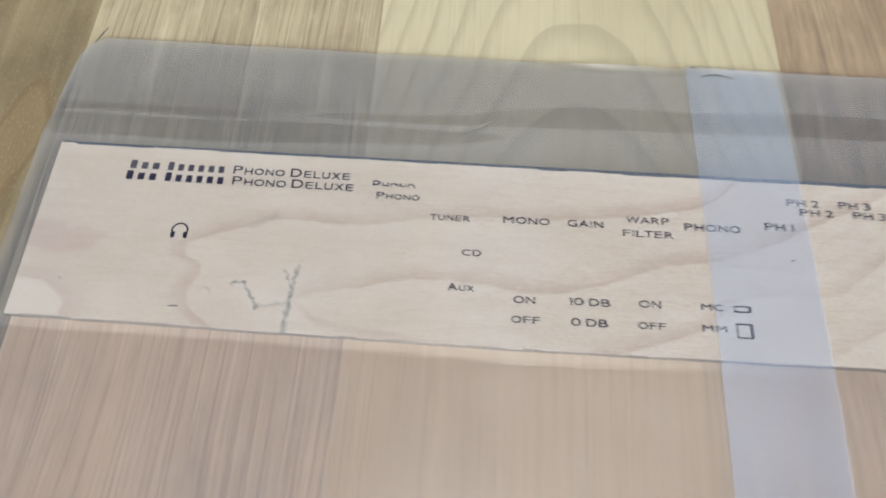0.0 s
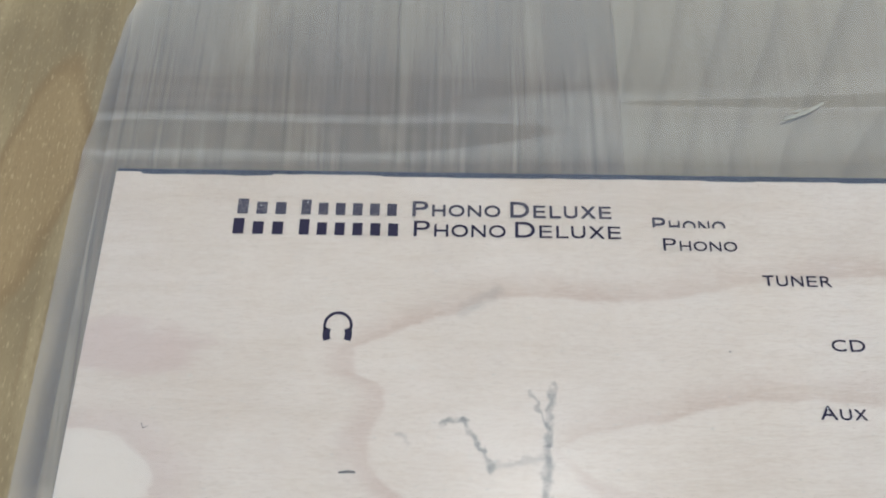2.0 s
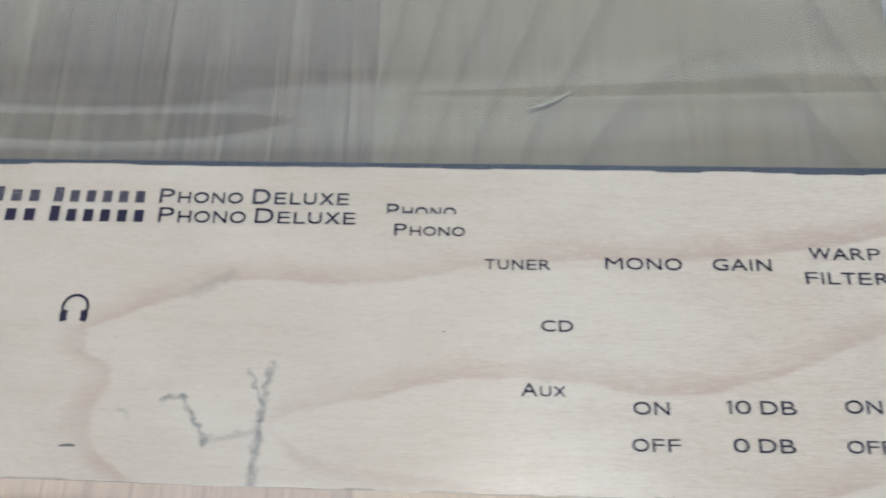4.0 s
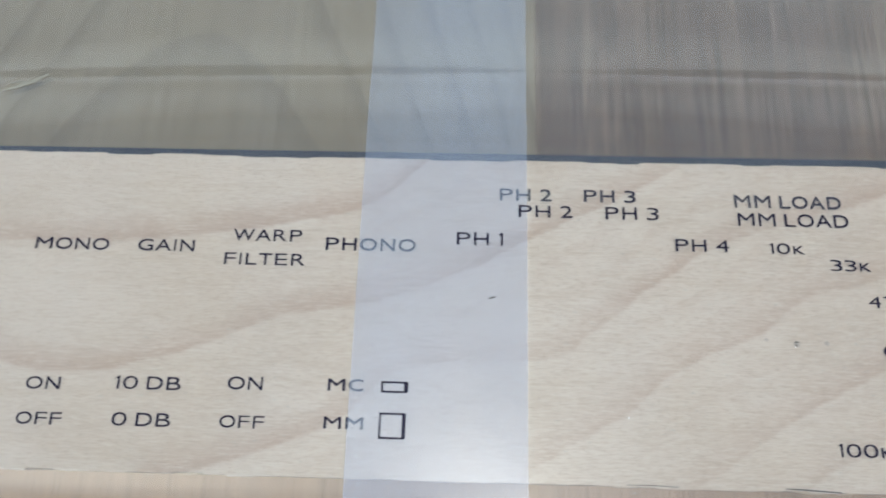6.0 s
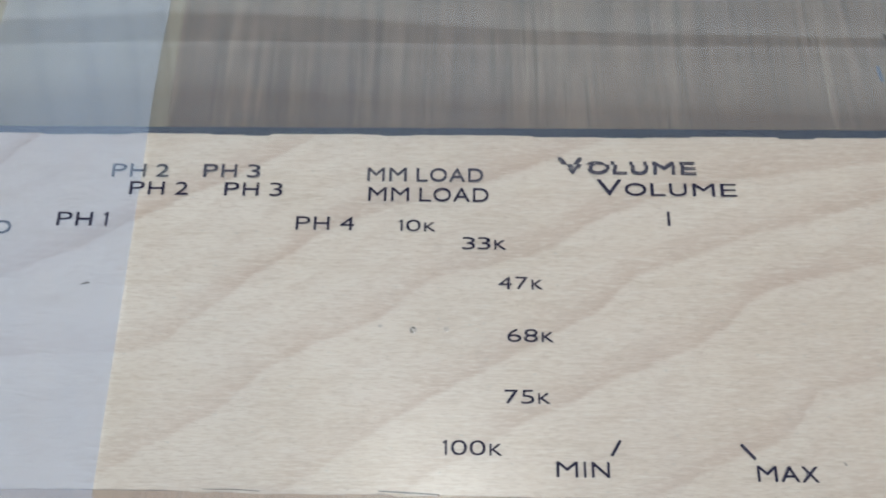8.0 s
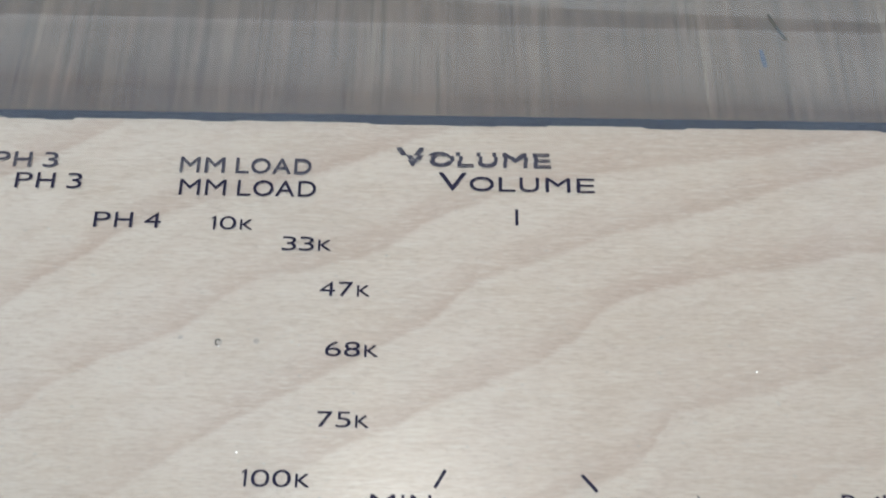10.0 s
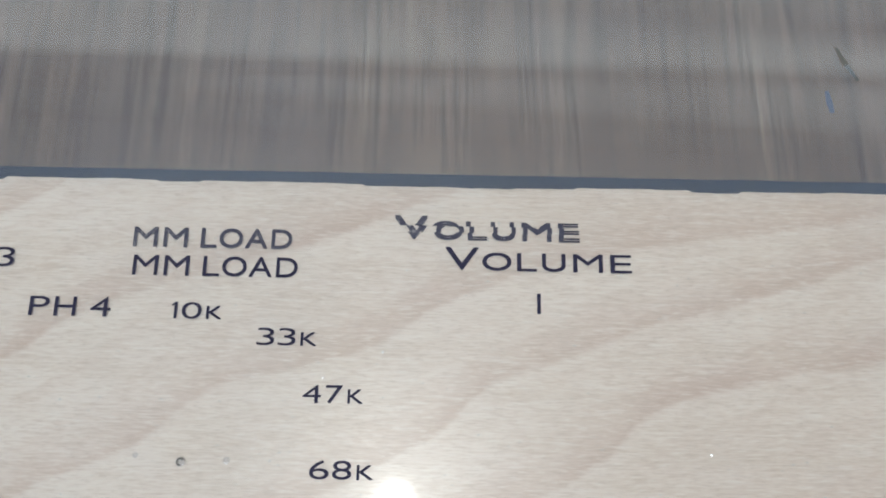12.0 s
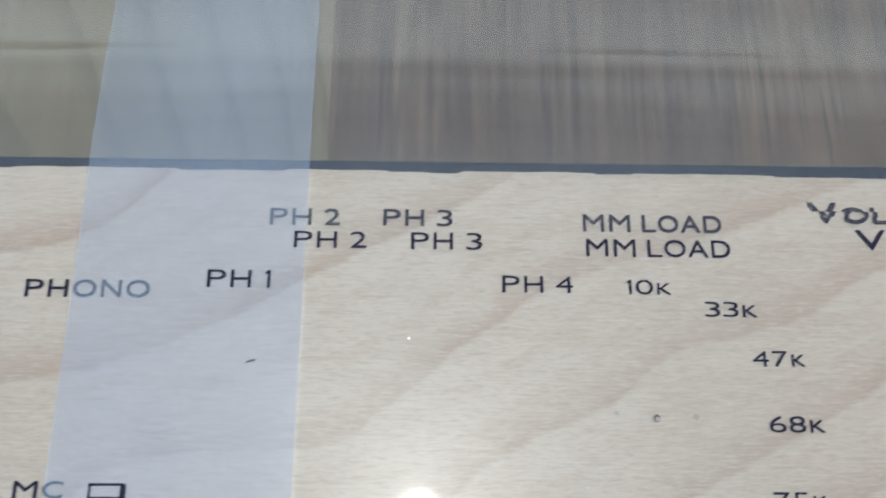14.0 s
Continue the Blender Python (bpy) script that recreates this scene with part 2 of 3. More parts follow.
def knot_board_material():
    """Bare yellowish board with a dark-edged oval figure."""
    m = Material("yellow_board_wood", 0.5, specular=0.35)
    x, y, z = m.place()
    fine = m.grain(700, 22, detail=4, rough=0.62, shift=11.0)
    wide = m.grain(70, 6, detail=3, shift=12.0)
    cloud = m.grain(40, 25, detail=3, shift=13.0)
    bend = (m.grain(45, 22, detail=2, shift=14.0) - 0.5)
    ox, oy = (x + 0.021 + bend * 0.010 - y * 0.16) / 0.0095, (y + 0.002) / 0.035
    r = (ox * ox + oy * oy).root() + bend * 0.25
    c = m.mix(cloud.step(0.3, 0.7), (0.100, 0.074, 0.040), (0.155, 0.117, 0.064))
    c = m.mix(wide.step(0.5, 0.72) * 0.5, c, (0.31, 0.245, 0.145))
    c = m.mix(wide.step(0.46, 0.28) * 0.5, c, (0.14, 0.10, 0.052))
    c = m.mix(r.step(1.10, 0.88) * 0.70, c, (0.15, 0.102, 0.05))
    rim = r.step(0.80, 0.97) * r.step(0.97, 1.12, 1.0, 0.0)
    c = m.mix(rim * 0.50, c, (0.09, 0.056, 0.025))
    c = m.mix(fine.step(0.5, 0.72) * 0.4, c, (0.12, 0.08, 0.04))
    pore = m.grain(1900, 480, detail=3, rough=0.6, shift=15.0)
    c = m.mix(pore.step(0.56, 0.70) * 0.45, c, (0.10, 0.07, 0.035))
    c = m.mix(pore.step(0.44, 0.30) * 0.25, c, (0.36, 0.29, 0.18))
    return m.paint(c, fine.step(0.3, 0.7, 0.40, 0.58), pore, 0.25, 0.0002)


def film_material(name, veil_amount, tint):
    """Clear plastic with a faint bluish haze and a glossy skin."""
    m = Material(name, 0.1)
    t = m.tree
    out = t.nodes["Material Output"]
    clear, haze, gloss = m.node("ShaderNodeBsdfTransparent"), m.node("ShaderNodeBsdfDiffuse"), m.node("ShaderNodeBsdfGlossy")
    clear.inputs[0].default_value = (0.94, 0.945, 0.975, 1)
    haze.inputs[0].default_value = (*tint, 1)
    smear = m.grain(60, 60, detail=3, shift=23.0).step(0.35, 0.7, 0.026, 0.044)
    t.links.new(smear.socket, gloss.inputs["Roughness"])
    body, skin, fres = m.node("ShaderNodeMixShader"), m.node("ShaderNodeMixShader"), m.node("ShaderNodeFresnel")
    fres.inputs["IOR"].default_value = 1.72
    veil = m.grain(35, 8, detail=3, shift=21.0).step(0.2, 0.8, veil_amount * 0.8, veil_amount * 1.2)
    t.links.new(veil.socket, body.inputs[0])
    t.links.new(clear.outputs[0], body.inputs[1])
    t.links.new(haze.outputs[0], body.inputs[2])
    t.links.new(fres.outputs[0], skin.inputs[0])
    t.links.new(body.outputs[0], skin.inputs[1])
    soft, both = m.node("ShaderNodeBsdfGlossy"), m.node("ShaderNodeMixShader")
    soft.inputs["Roughness"].default_value, both.inputs[0].default_value = 0.29, 0.32
    t.links.new(gloss.outputs[0], both.inputs[1])
    t.links.new(soft.outputs[0], both.inputs[2])
    t.links.new(both.outputs[0], skin.inputs[2])
    t.links.new(skin.outputs[0], out.inputs["Surface"])
    return m.mat


def plain(name, colour, rough=0.6, var=0.12, scale=6.0, metal=0.0, specular=0.5):
    m = Material(name, rough, metal, specular)
    n = m.grain(scale, scale, scale, detail=4)
    return m.paint(m.mix(n, tuple(v * (1 - var) for v in colour), tuple(min(0.9, v * (1 + var)) for v in colour)))


VENEER = veneer_material()
FILM = film_material("clear_film", 0.070, (0.48, 0.545, 0.69))
FROSTED = film_material("frosted_film", 0.14, (0.57, 0.70, 0.98))
# STREAK_A and SMOOTH hold the torchlight's falloff on the far boards; _P is paler wood
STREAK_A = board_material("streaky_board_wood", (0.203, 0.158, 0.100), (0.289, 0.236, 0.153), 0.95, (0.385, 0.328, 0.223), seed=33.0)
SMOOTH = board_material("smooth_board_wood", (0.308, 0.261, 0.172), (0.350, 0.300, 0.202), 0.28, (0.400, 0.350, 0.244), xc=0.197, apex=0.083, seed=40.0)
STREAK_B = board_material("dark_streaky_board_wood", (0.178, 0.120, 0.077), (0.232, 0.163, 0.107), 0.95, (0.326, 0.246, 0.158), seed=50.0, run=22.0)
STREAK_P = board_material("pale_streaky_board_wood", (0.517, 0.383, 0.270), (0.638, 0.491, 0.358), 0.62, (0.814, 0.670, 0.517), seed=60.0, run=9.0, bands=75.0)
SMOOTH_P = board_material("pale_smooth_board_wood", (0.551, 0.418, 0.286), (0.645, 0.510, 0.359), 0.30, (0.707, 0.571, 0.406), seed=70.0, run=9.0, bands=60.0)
YELLOW = knot_board_material()
BACKING = plain("dark_blue_backing", (0.003, 0.014, 0.050), 0.7, 0.3, 400, specular=0.2)
INK = plain("navy_black_ink", (0.012, 0.010, 0.024), 0.7, 0.4, 900, specular=0.15)
def worn_ink():
    """Smeared printing with paler pinholes and hatching."""
    m = Material("worn_navy_ink", 0.7, specular=0.15)
    hole = m.grain(2600, 3400, 100, detail=2, rough=0.6, shift=91.0)
    wear = m.grain(90, 160, 100, detail=2, shift=93.0).step(0.35, 0.65, 0.12, 0.7)
    return m.paint(m.mix(hole.step(0.52, 0.66) * wear, (0.028, 0.026, 0.040), (0.20, 0.185, 0.18)))


INK_WORN = worn_ink()
PLASTER = plain("white_plaster", (0.78, 0.76, 0.73), 0.9, 0.06, 3)
WALLPAINT = plain("pale_wall_paint", (0.70, 0.72, 0.70), 0.9, 0.08, 3)
FLOORING = plain("brown_floor", (0.26, 0.19, 0.13), 0.6, 0.25, 8)
WHITE = plain("white_enamel", (0.8, 0.8, 0.78), 0.35, 0.04, 20)


# ---- mesh helpers ----
def part(name, bm, material, parent=None, label="", smooth=False):
    """Links a bmesh as one mesh object under a thing or a part."""
    me = bpy.data.meshes.new(name)
    bm.to_mesh(me)
    bm.free()
    me.materials.append(material)
    for p in me.polygons:
        p.use_smooth = smooth
    ob = new(name, me)
    ob.parent = parent
    return tagged(ob, label)


def box(bm, lo, hi, bevel=0.0):
    got = bmesh.ops.create_cube(bm, size=1.0)["verts"]
    for v in got:
        v.co = Vector([lo[i] + (hi[i] - lo[i]) * (v.co[i] + 0.5) for i in range(3)])
    if bevel:
        edges = list({e for v in got for e in v.link_edges})
        bmesh.ops.bevel(bm, geom=edges, offset=bevel, segments=2, affect="EDGES", profile=0.5)
    return bm


def boxed(lo, hi, bevel=0.0):
    return box(bmesh.new(), lo, hi, bevel)


def empty(name, label, category, group="", kind=""):
    return tagged(new(name), label, category, group, kind)


# ---- the room ----
X0, X1, Y0, Y1, ZF, ZC = -2.0, 2.2, -1.10, 1.25, -0.75, 2.40
tagged(part("floor", boxed((X0 - 0.1, Y0 - 0.1, ZF - 0.1), (X1 + 0.1, Y1 + 0.1, ZF)), FLOORING), "brown floor of the room", "floor", kind="structure")
tagged(part("ceiling", boxed((X0 - 0.1, Y0 - 0.1, ZC), (X1 + 0.1, Y1 + 0.1, ZC + 0.1)), PLASTER), "plain white plaster ceiling", "ceiling", kind="structure")
WX0, WX1, WZ0, WZ1 = -1.55, 1.95, 1.20, 2.06
bm = bmesh.new()
for lo, hi in (((X0 - 0.1, Y1, ZF), (X1 + 0.1, Y1 + 0.1, WZ0)), ((X0 - 0.1, Y1, WZ1), (X1 + 0.1, Y1 + 0.1, ZC)),
               ((X0 - 0.1, Y1, WZ0), (WX0, Y1 + 0.1, WZ1)), ((WX1, Y1, WZ0), (X1 + 0.1, Y1 + 0.1, WZ1))):
    box(bm, lo, hi)
tagged(part("wall_north", bm, WALLPAINT), "pale painted wall with a high window opening", "wall", kind="structure")
window = empty("window_1", "high window with pale painted wooden frame", "window", kind="structure")
DARKWOOD = plain("painted_frame_wood", (0.52, 0.49, 0.46), 0.5, 0.3, 30)
bm = bmesh.new()
for lo, hi in (((WX0, Y1 + 0.02, WZ0), (WX1, Y1 + 0.07, WZ0 + 0.05)), ((WX0, Y1 + 0.02, WZ1 - 0.05), (WX1, Y1 + 0.07, WZ1)),
               ((WX0, Y1 + 0.02, WZ0 + 0.05), (WX0 + 0.05, Y1 + 0.07, WZ1 - 0.05)), ((WX1 - 0.05, Y1 + 0.02, WZ0 + 0.05), (WX1, Y1 + 0.07, WZ1 - 0.05))):
    box(bm, lo, hi)
part("window_frame", bm, DARKWOOD, window)
# glowing sky panel, added so the film reflects more light
sky_glow = Material("added_sky_glow")
glow = sky_glow.node("ShaderNodeEmission")
glow.inputs["Color"].default_value = (0.92, 0.96, 0.94, 1.0)
sky_glow.tree.links.new(sky_glow.place()[2].step(1.30, 2.45, 1.70, 0.42).socket, glow.inputs["Strength"])     # fades upwards to soften the window's edge in the film's reflection
sky_glow.tree.links.new(glow.outputs[0], sky_glow.tree.nodes["Material Output"].inputs["Surface"])
tagged(part("backdrop", boxed((WX0 - 0.30, Y1 + 0.15, 1.10), (WX1 + 0.30, Y1 + 0.16, 2.42)), sky_glow.mat), "plain pale sky panel outside the high window, added to brighten the film's reflection", "backdrop", kind="structure")
tagged(part("wall_east", boxed((X1, Y0, ZF), (X1 + 0.1, Y1, ZC)), WALLPAINT), "plain pale painted wall", "wall", kind="structure")
tagged(part("wall_west", boxed((X0 - 0.1, Y0, ZF), (X0, Y1, ZC)), WALLPAINT), "plain pale painted wall", "wall", kind="structure")
bm = bmesh.new()
for lo, hi in (((X0 - 0.1, Y0 - 0.1, ZF), (X1 + 0.1, Y0, 0.15)), ((X0 - 0.1, Y0 - 0.1, 1.17), (X1 + 0.1, Y0, ZC)),
               ((X0 - 0.1, Y0 - 0.1, 0.15), (-0.65, Y0, 1.17)), ((0.95, Y0 - 0.1, 0.15), (X1 + 0.1, Y0, 1.17))):
    box(bm, lo, hi)
tagged(part("wall_south", bm, WALLPAINT), "pale painted wall with a window opening", "wall", kind="structure")

# unseen strip, added to put a line into the film's reflection
tagged(part("reflected_moulding", boxed((X0, Y1 - 0.03, ZC - 0.10), (X1, Y1 - 0.001, ZC - 0.03), 0.008), DARKWOOD), "unseen pale moulding on the wall, added for a line in the film's reflection", "moulding", kind="structure")

# ---- unseen pendant, added to hold the torch stand-in ----
lamp = empty("added_pendant", "unseen pendant cord and socket, added to hold the torch stand-in", "lamp")
lamp.location = (LAMP[0], LAMP[1], ZC)


def turned(profile, sides=24):
    """A solid of revolution from radius and height pairs."""
    bm = bmesh.new()
    rings = [[bm.verts.new((r * math.cos(a), r * math.sin(a), z)) for a in np.linspace(0, 2 * math.pi, sides + 1)[:-1]] for r, z in profile]
    for a, b in zip(rings, rings[1:]):
        for i in range(sides):
            bm.faces.new((a[i], a[(i + 1) % sides], b[(i + 1) % sides], b[i]))
    bmesh.ops.recalc_face_normals(bm, faces=bm.faces)
    return bm


part("ceiling_rose", turned(((0.001, 0.0), (0.045, 0.0), (0.045, -0.008), (0.012, -0.026), (0.004, -0.028))), WHITE, lamp, smooth=True)
part("cord", turned(((0.003, -0.026), (0.003, -0.532))), WHITE, lamp, smooth=True)
part("socket", turned(((0.003, -0.530), (0.014, -0.536), (0.018, -0.560), (0.018, -0.566), (0.012, -0.568), (0.001, -0.568))), WHITE, lamp, smooth=True)

# ---- the table ----
TY0, TY1 = -0.42, 0.46
table = empty("wooden_table", "tabletop of glued hardwood boards, pale and streaky brown", "table")
SEAMS = (-0.34, -0.175, -0.0048, 0.0012, 0.1145, 0.2815, 0.452, 0.60, 0.78)
# far halves dimmed in colour as torchlight falls off, near halves paler wood
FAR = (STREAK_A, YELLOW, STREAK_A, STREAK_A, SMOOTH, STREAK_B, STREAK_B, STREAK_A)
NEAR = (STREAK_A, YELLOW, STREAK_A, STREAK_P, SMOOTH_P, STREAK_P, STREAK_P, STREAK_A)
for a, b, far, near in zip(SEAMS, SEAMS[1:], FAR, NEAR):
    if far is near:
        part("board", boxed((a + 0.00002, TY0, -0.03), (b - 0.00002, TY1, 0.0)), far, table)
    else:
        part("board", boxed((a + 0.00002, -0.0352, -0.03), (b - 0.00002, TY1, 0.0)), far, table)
        part("board", boxed((a + 0.00002, TY0, -0.03), (b - 0.00002, -0.0354, 0.0)), near, table, "near half of the board, paler than the far half dimmed in colour")
for a, b in ((-0.30, -0.38), (-0.30, 0.38), (0.70, -0.38), (0.70, 0.38)):
    part("leg", boxed((a, b, ZF), (a + 0.05, b + 0.05, -0.0305), 0.004), STREAK_A, table)

# ---- the veneered panel ----
PL = 0.482


def chipped(x, seed, deep, length=0.012):
    """Stepped splinters along a sawn veneer edge."""
    n = noise.cell(Vector((x / length + noise.noise(Vector((x * 60, seed, 0))) * 1.2, seed, 0.5)))
    return deep * (n - 0.5) + deep * 0.5 * noise.noise(Vector((x * 160, seed + 3.0, 0))) + deep * 0.25 * noise.noise(Vector((x * 900, seed, 1)))


panel = empty("front_panel", "pale birch veneered amplifier front panel lying under clear film", "panel")


def slab(top, bottom, z0, z1, step=0.0006):
    bm = bmesh.new()
    cols = []
    for x in np.arange(0.0, PL + 1e-6, step):
        x = float(x)
        cols.append([bm.verts.new(c) for c in ((x, bottom(x), z0), (x, bottom(x), z1), (x, top(x), z1), (x, top(x), z0))])
    for a, b in zip(cols, cols[1:]):
        for i in range(4):
            j = (i + 1) % 4
            bm.faces.new((a[i], b[i], b[j], a[j]))
    bm.faces.new(cols[0])
    bm.faces.new(cols[-1][::-1])
    bmesh.ops.recalc_face_normals(bm, faces=bm.faces)
    return bm


def low_edge(x):
    return -0.0700 - 0.0022 * min(1.0, x / 0.17)


part("veneer", slab(lambda x: 0.0001 + chipped(x, 1.0, 0.00032), lambda x: low_edge(x) + chipped(x, 5.0, 0.00028, 0.007), 0.0024, 0.0030), VENEER, panel)
PLY_EDGE = board_material("ply_edge_wood", (0.40, 0.345, 0.28), (0.55, 0.485, 0.40), 0.5, (0.64, 0.57, 0.47), seed=81.0, run=300.0, bands=30.0)
part("backing_board", slab(lambda x: 0.0013 + 0.0011 * x / 0.45 + 0.0001 * noise.noise(Vector((x * 120, 2, 2))),
                           lambda x: low_edge(x) + 0.0012, 0.0001, 0.0023), BACKING, panel, "dark blue backing showing as a thin line")
part("ply_edge", slab(lambda x: low_edge(x) + 0.0011, lambda x: low_edge(x) - 0.00012 - 0.00012 * noise.noise(Vector((x * 90, 7, 2))), 0.0001, 0.00235), PLY_EDGE, panel, "pale sawn plywood edge")

SPLINT = plain("pale_splinter_wood", (0.72, 0.62, 0.47), 0.6, 0.2, 300)
for sx, length, tilt in ((0.2990, 0.006, 0.10), (0.3090, 0.010, -0.06), (0.3215, 0.008, 0.05), (0.3345, 0.011, -0.12), (0.3440, 0.006, 0.16), (0.2090, 0.007, 0.04), (0.0880, 0.009, -0.03)):
    bm = bmesh.new()                               # torn slivers hanging from the lower edge
    sy = low_edge(sx) - 0.0001
    ends = [bm.verts.new((sx - length / 2, sy - tilt * length / 2, 0.0026)), bm.verts.new((sx + length / 2, sy + tilt * length / 2, 0.0029))]
    mids = [bm.verts.new((sx + dx, sy + dy, z)) for dx, dy, z in ((0, -0.0004, 0.0026), (0.0005, 0.0002, 0.0030), (-0.0004, 0.0, 0.0023))]
    for k in range(3):
        for e in ends:
            bm.faces.new((e, mids[k], mids[(k + 1) % 3]))
    bmesh.ops.recalc_face_normals(bm, faces=bm.faces)
    part("splinter", bm, SPLINT, panel)

# ---- the film sheets ----


def drop(d, reach):
    """How far the film has come down, 0 to 1, at d past an edge."""
    t = min(1.0, max(0.0, d / reach))
    return t * t * (3 - 2 * t)


def film_z(x, y):
    over_top, over_left, over_low = y - 0.002, -x, low_edge(x) - 0.0003 - y
    first = 0.55 - 0.43 * drop(x - 0.19, 0.10)
    low = first * min(1.0, max(0.0, over_low / 0.0048)) + (1 - first) * drop(over_low - 0.0048, 0.020 + 0.02 * drop(x - 0.19, 0.10))
    reach = min(0.037, max(0.024, 0.037 - 0.060 * (x - 0.28))) if x > 0.28 else 0.037 - 0.02 * drop(0.28 - x, 0.25)
    reach += noise.noise(Vector((x * 14, 2.0, 6.0))) * 0.004
    t = max(drop(over_top, reach), drop(over_left, 0.045), low)
    z = ZP * (1 - t) + 0.00035 * t
    off = drop(max(over_top, over_left, over_low), 0.026)
    wave = noise.noise(Vector((x * 6 + y * 9, y * 26, 4.0))) * 0.0011 + noise.noise(Vector((x * 3 + 5 - y * 14, y * 52, 9.0))) * 0.00010
    crease = 0.0205 + noise.noise(Vector((x * 5, 3.0, 8.0))) * 0.004 + 0.010 * max(0.0, x - 0.26) * drop(x - 0.26, 0.1)
    curl = 0.0013 * math.exp(-((x - 0.216) / 0.021) ** 2) * (max(0.0, y - 0.0500) / 0.0040) ** 2
    ridge = 0.00027 * math.exp(-((y - crease) / 0.0024) ** 2) * (0.75 + 0.5 * noise.noise(Vector((x * 9, 5.0, 1.0))))
    return z + off * (0.0011 + curl + ridge + wave * (0.32 - 0.10 * drop(x - 0.26, 0.06)))


def film_sheet(x0, x1, y0, y1, lift, corner=0.010):
    bm = bmesh.new()
    ys = sorted({round(v, 5) for v in (*np.arange(y0, -0.0801, 0.004), *np.arange(-0.080, -0.068, 0.0005), *np.arange(-0.068, 0.0, 0.004), *np.arange(0.0, 0.0492, 0.0012), *np.arange(0.0492, y1, 0.0004), y1)})
    xs = np.concatenate([np.arange(x0, x0 + 0.016, 0.001), np.arange(x0 + 0.016, x1, 0.003), [x1]])
    grid = []
    for x in xs:
        row = []
        for y in ys:
            yy = y
            near = min(x - x0, x1 - x)
            if near < corner:                      # rounded corners
                yy = min(y, y1 - corner + math.sqrt(max(0.0, corner ** 2 - (corner - near) ** 2)))
            inward = 0.0042 * (max(0.0, yy) / 0.050) ** 2 * max(0.0, 1.0 - (x - x0) / 0.030) if lift == 0.0 else 0.0
            xx = float(x) + inward                     # the cut edge leans inwards towards the far corner
            row.append(bm.verts.new((xx, yy, film_z(xx, yy) + lift)))
        grid.append(row)
    for a, b in zip(grid, grid[1:]):
        for i in range(len(ys) - 1):
            bm.faces.new((a[i], b[i], b[i + 1], a[i + 1]))
    bmesh.ops.remove_doubles(bm, verts=bm.verts, dist=1e-6)
    for e in bm.edges:                                 # crisp folds over the panel's lower edge
        mid = (e.verts[0].co + e.verts[1].co) / 2
        if abs(e.verts[0].co.x - e.verts[1].co.x) > 1e-4 and -0.0062 < mid.y - low_edge(mid.x) < 0.0006:
            e.smooth = False
    return bm


LIFT2 = 0.00015
sheet_one = empty("film_sheet", "clear hazy plastic film printed with dark lettering over the panel", "film sheet", "printed films")
part("film", film_sheet(-0.0085, 0.2790, -0.162, 0.0540, 0.0), FILM, sheet_one, smooth=True)
sheet_two = empty("film_sheet", "second printed clear film overlapping the first in a bluish strip", "film sheet", "printed films")
part("film", film_sheet(0.2791, 0.5285, -0.160, 0.0555, LIFT2, 0.0005), FILM, sheet_two, smooth=True)
part("frosted_margin", film_sheet(0.2412, 0.2790, -0.160, 0.0555, LIFT2, 0.0005), FROSTED, sheet_two, "milky bluish margin of the film", smooth=True)

# ---- printed lettering ----


WIDTHS = dict(A=1.32, B=1.08, C=1.20, D=1.22, E=1.02, F=0.98, G=1.25, H=1.16, I=0.16, K=1.12, L=0.95, M=1.42, N=1.18, O=1.38, P=1.06, R=1.14, T=1.10, U=1.12, V=1.26,
              W=1.85, X=1.22, Y=1.20)
DIGITS = dict(zip("0123456789", (1.12, 0.16, 0.94, 0.95, 1.06, 0.95, 1.02, 0.98, 1.00, 1.02)))


AFTER = dict(zip("ODCGBPAVWYLTFKRXE02356894 7", (0.09, 0.08, 0.06, 0.04, 0.05, 0.08, 0.13, 0.13, 0.10, 0.13, 0.12, 0.10, 0.06, 0.06, 0.05, 0.08, 0.04,
                                                0.09, 0.07, 0.09, 0.09, 0.09, 0.09, 0.09, 0.05, 0.36, 0.08)))
BEFORE = dict(zip("OCGAVWYTX02356894 7", (0.09, 0.08, 0.08, 0.12, 0.12, 0.10, 0.12, 0.10, 0.08, 0.09, 0.08, 0.08, 0.08, 0.09, 0.09, 0.09, 0.11, 0.0, 0.06)))


@functools.lru_cache(None)
def outline(text, thin=0.0):
    """The flat mesh of some characters in the built-in font."""
    curve = bpy.data.curves.new("lettering", "FONT")
    curve.body, curve.size, curve.resolution_u = text, 1.0, 8
    curve.offset = -thin
    ob = bpy.data.objects.new("lettering", curve)
    scene.collection.objects.link(ob)
    bpy.context.view_layer.update()
    me = bpy.data.meshes.new_from_object(ob.evaluated_get(bpy.context.evaluated_depsgraph_get()))
    bpy.data.objects.remove(ob)
    bpy.data.curves.remove(curve)
    return me


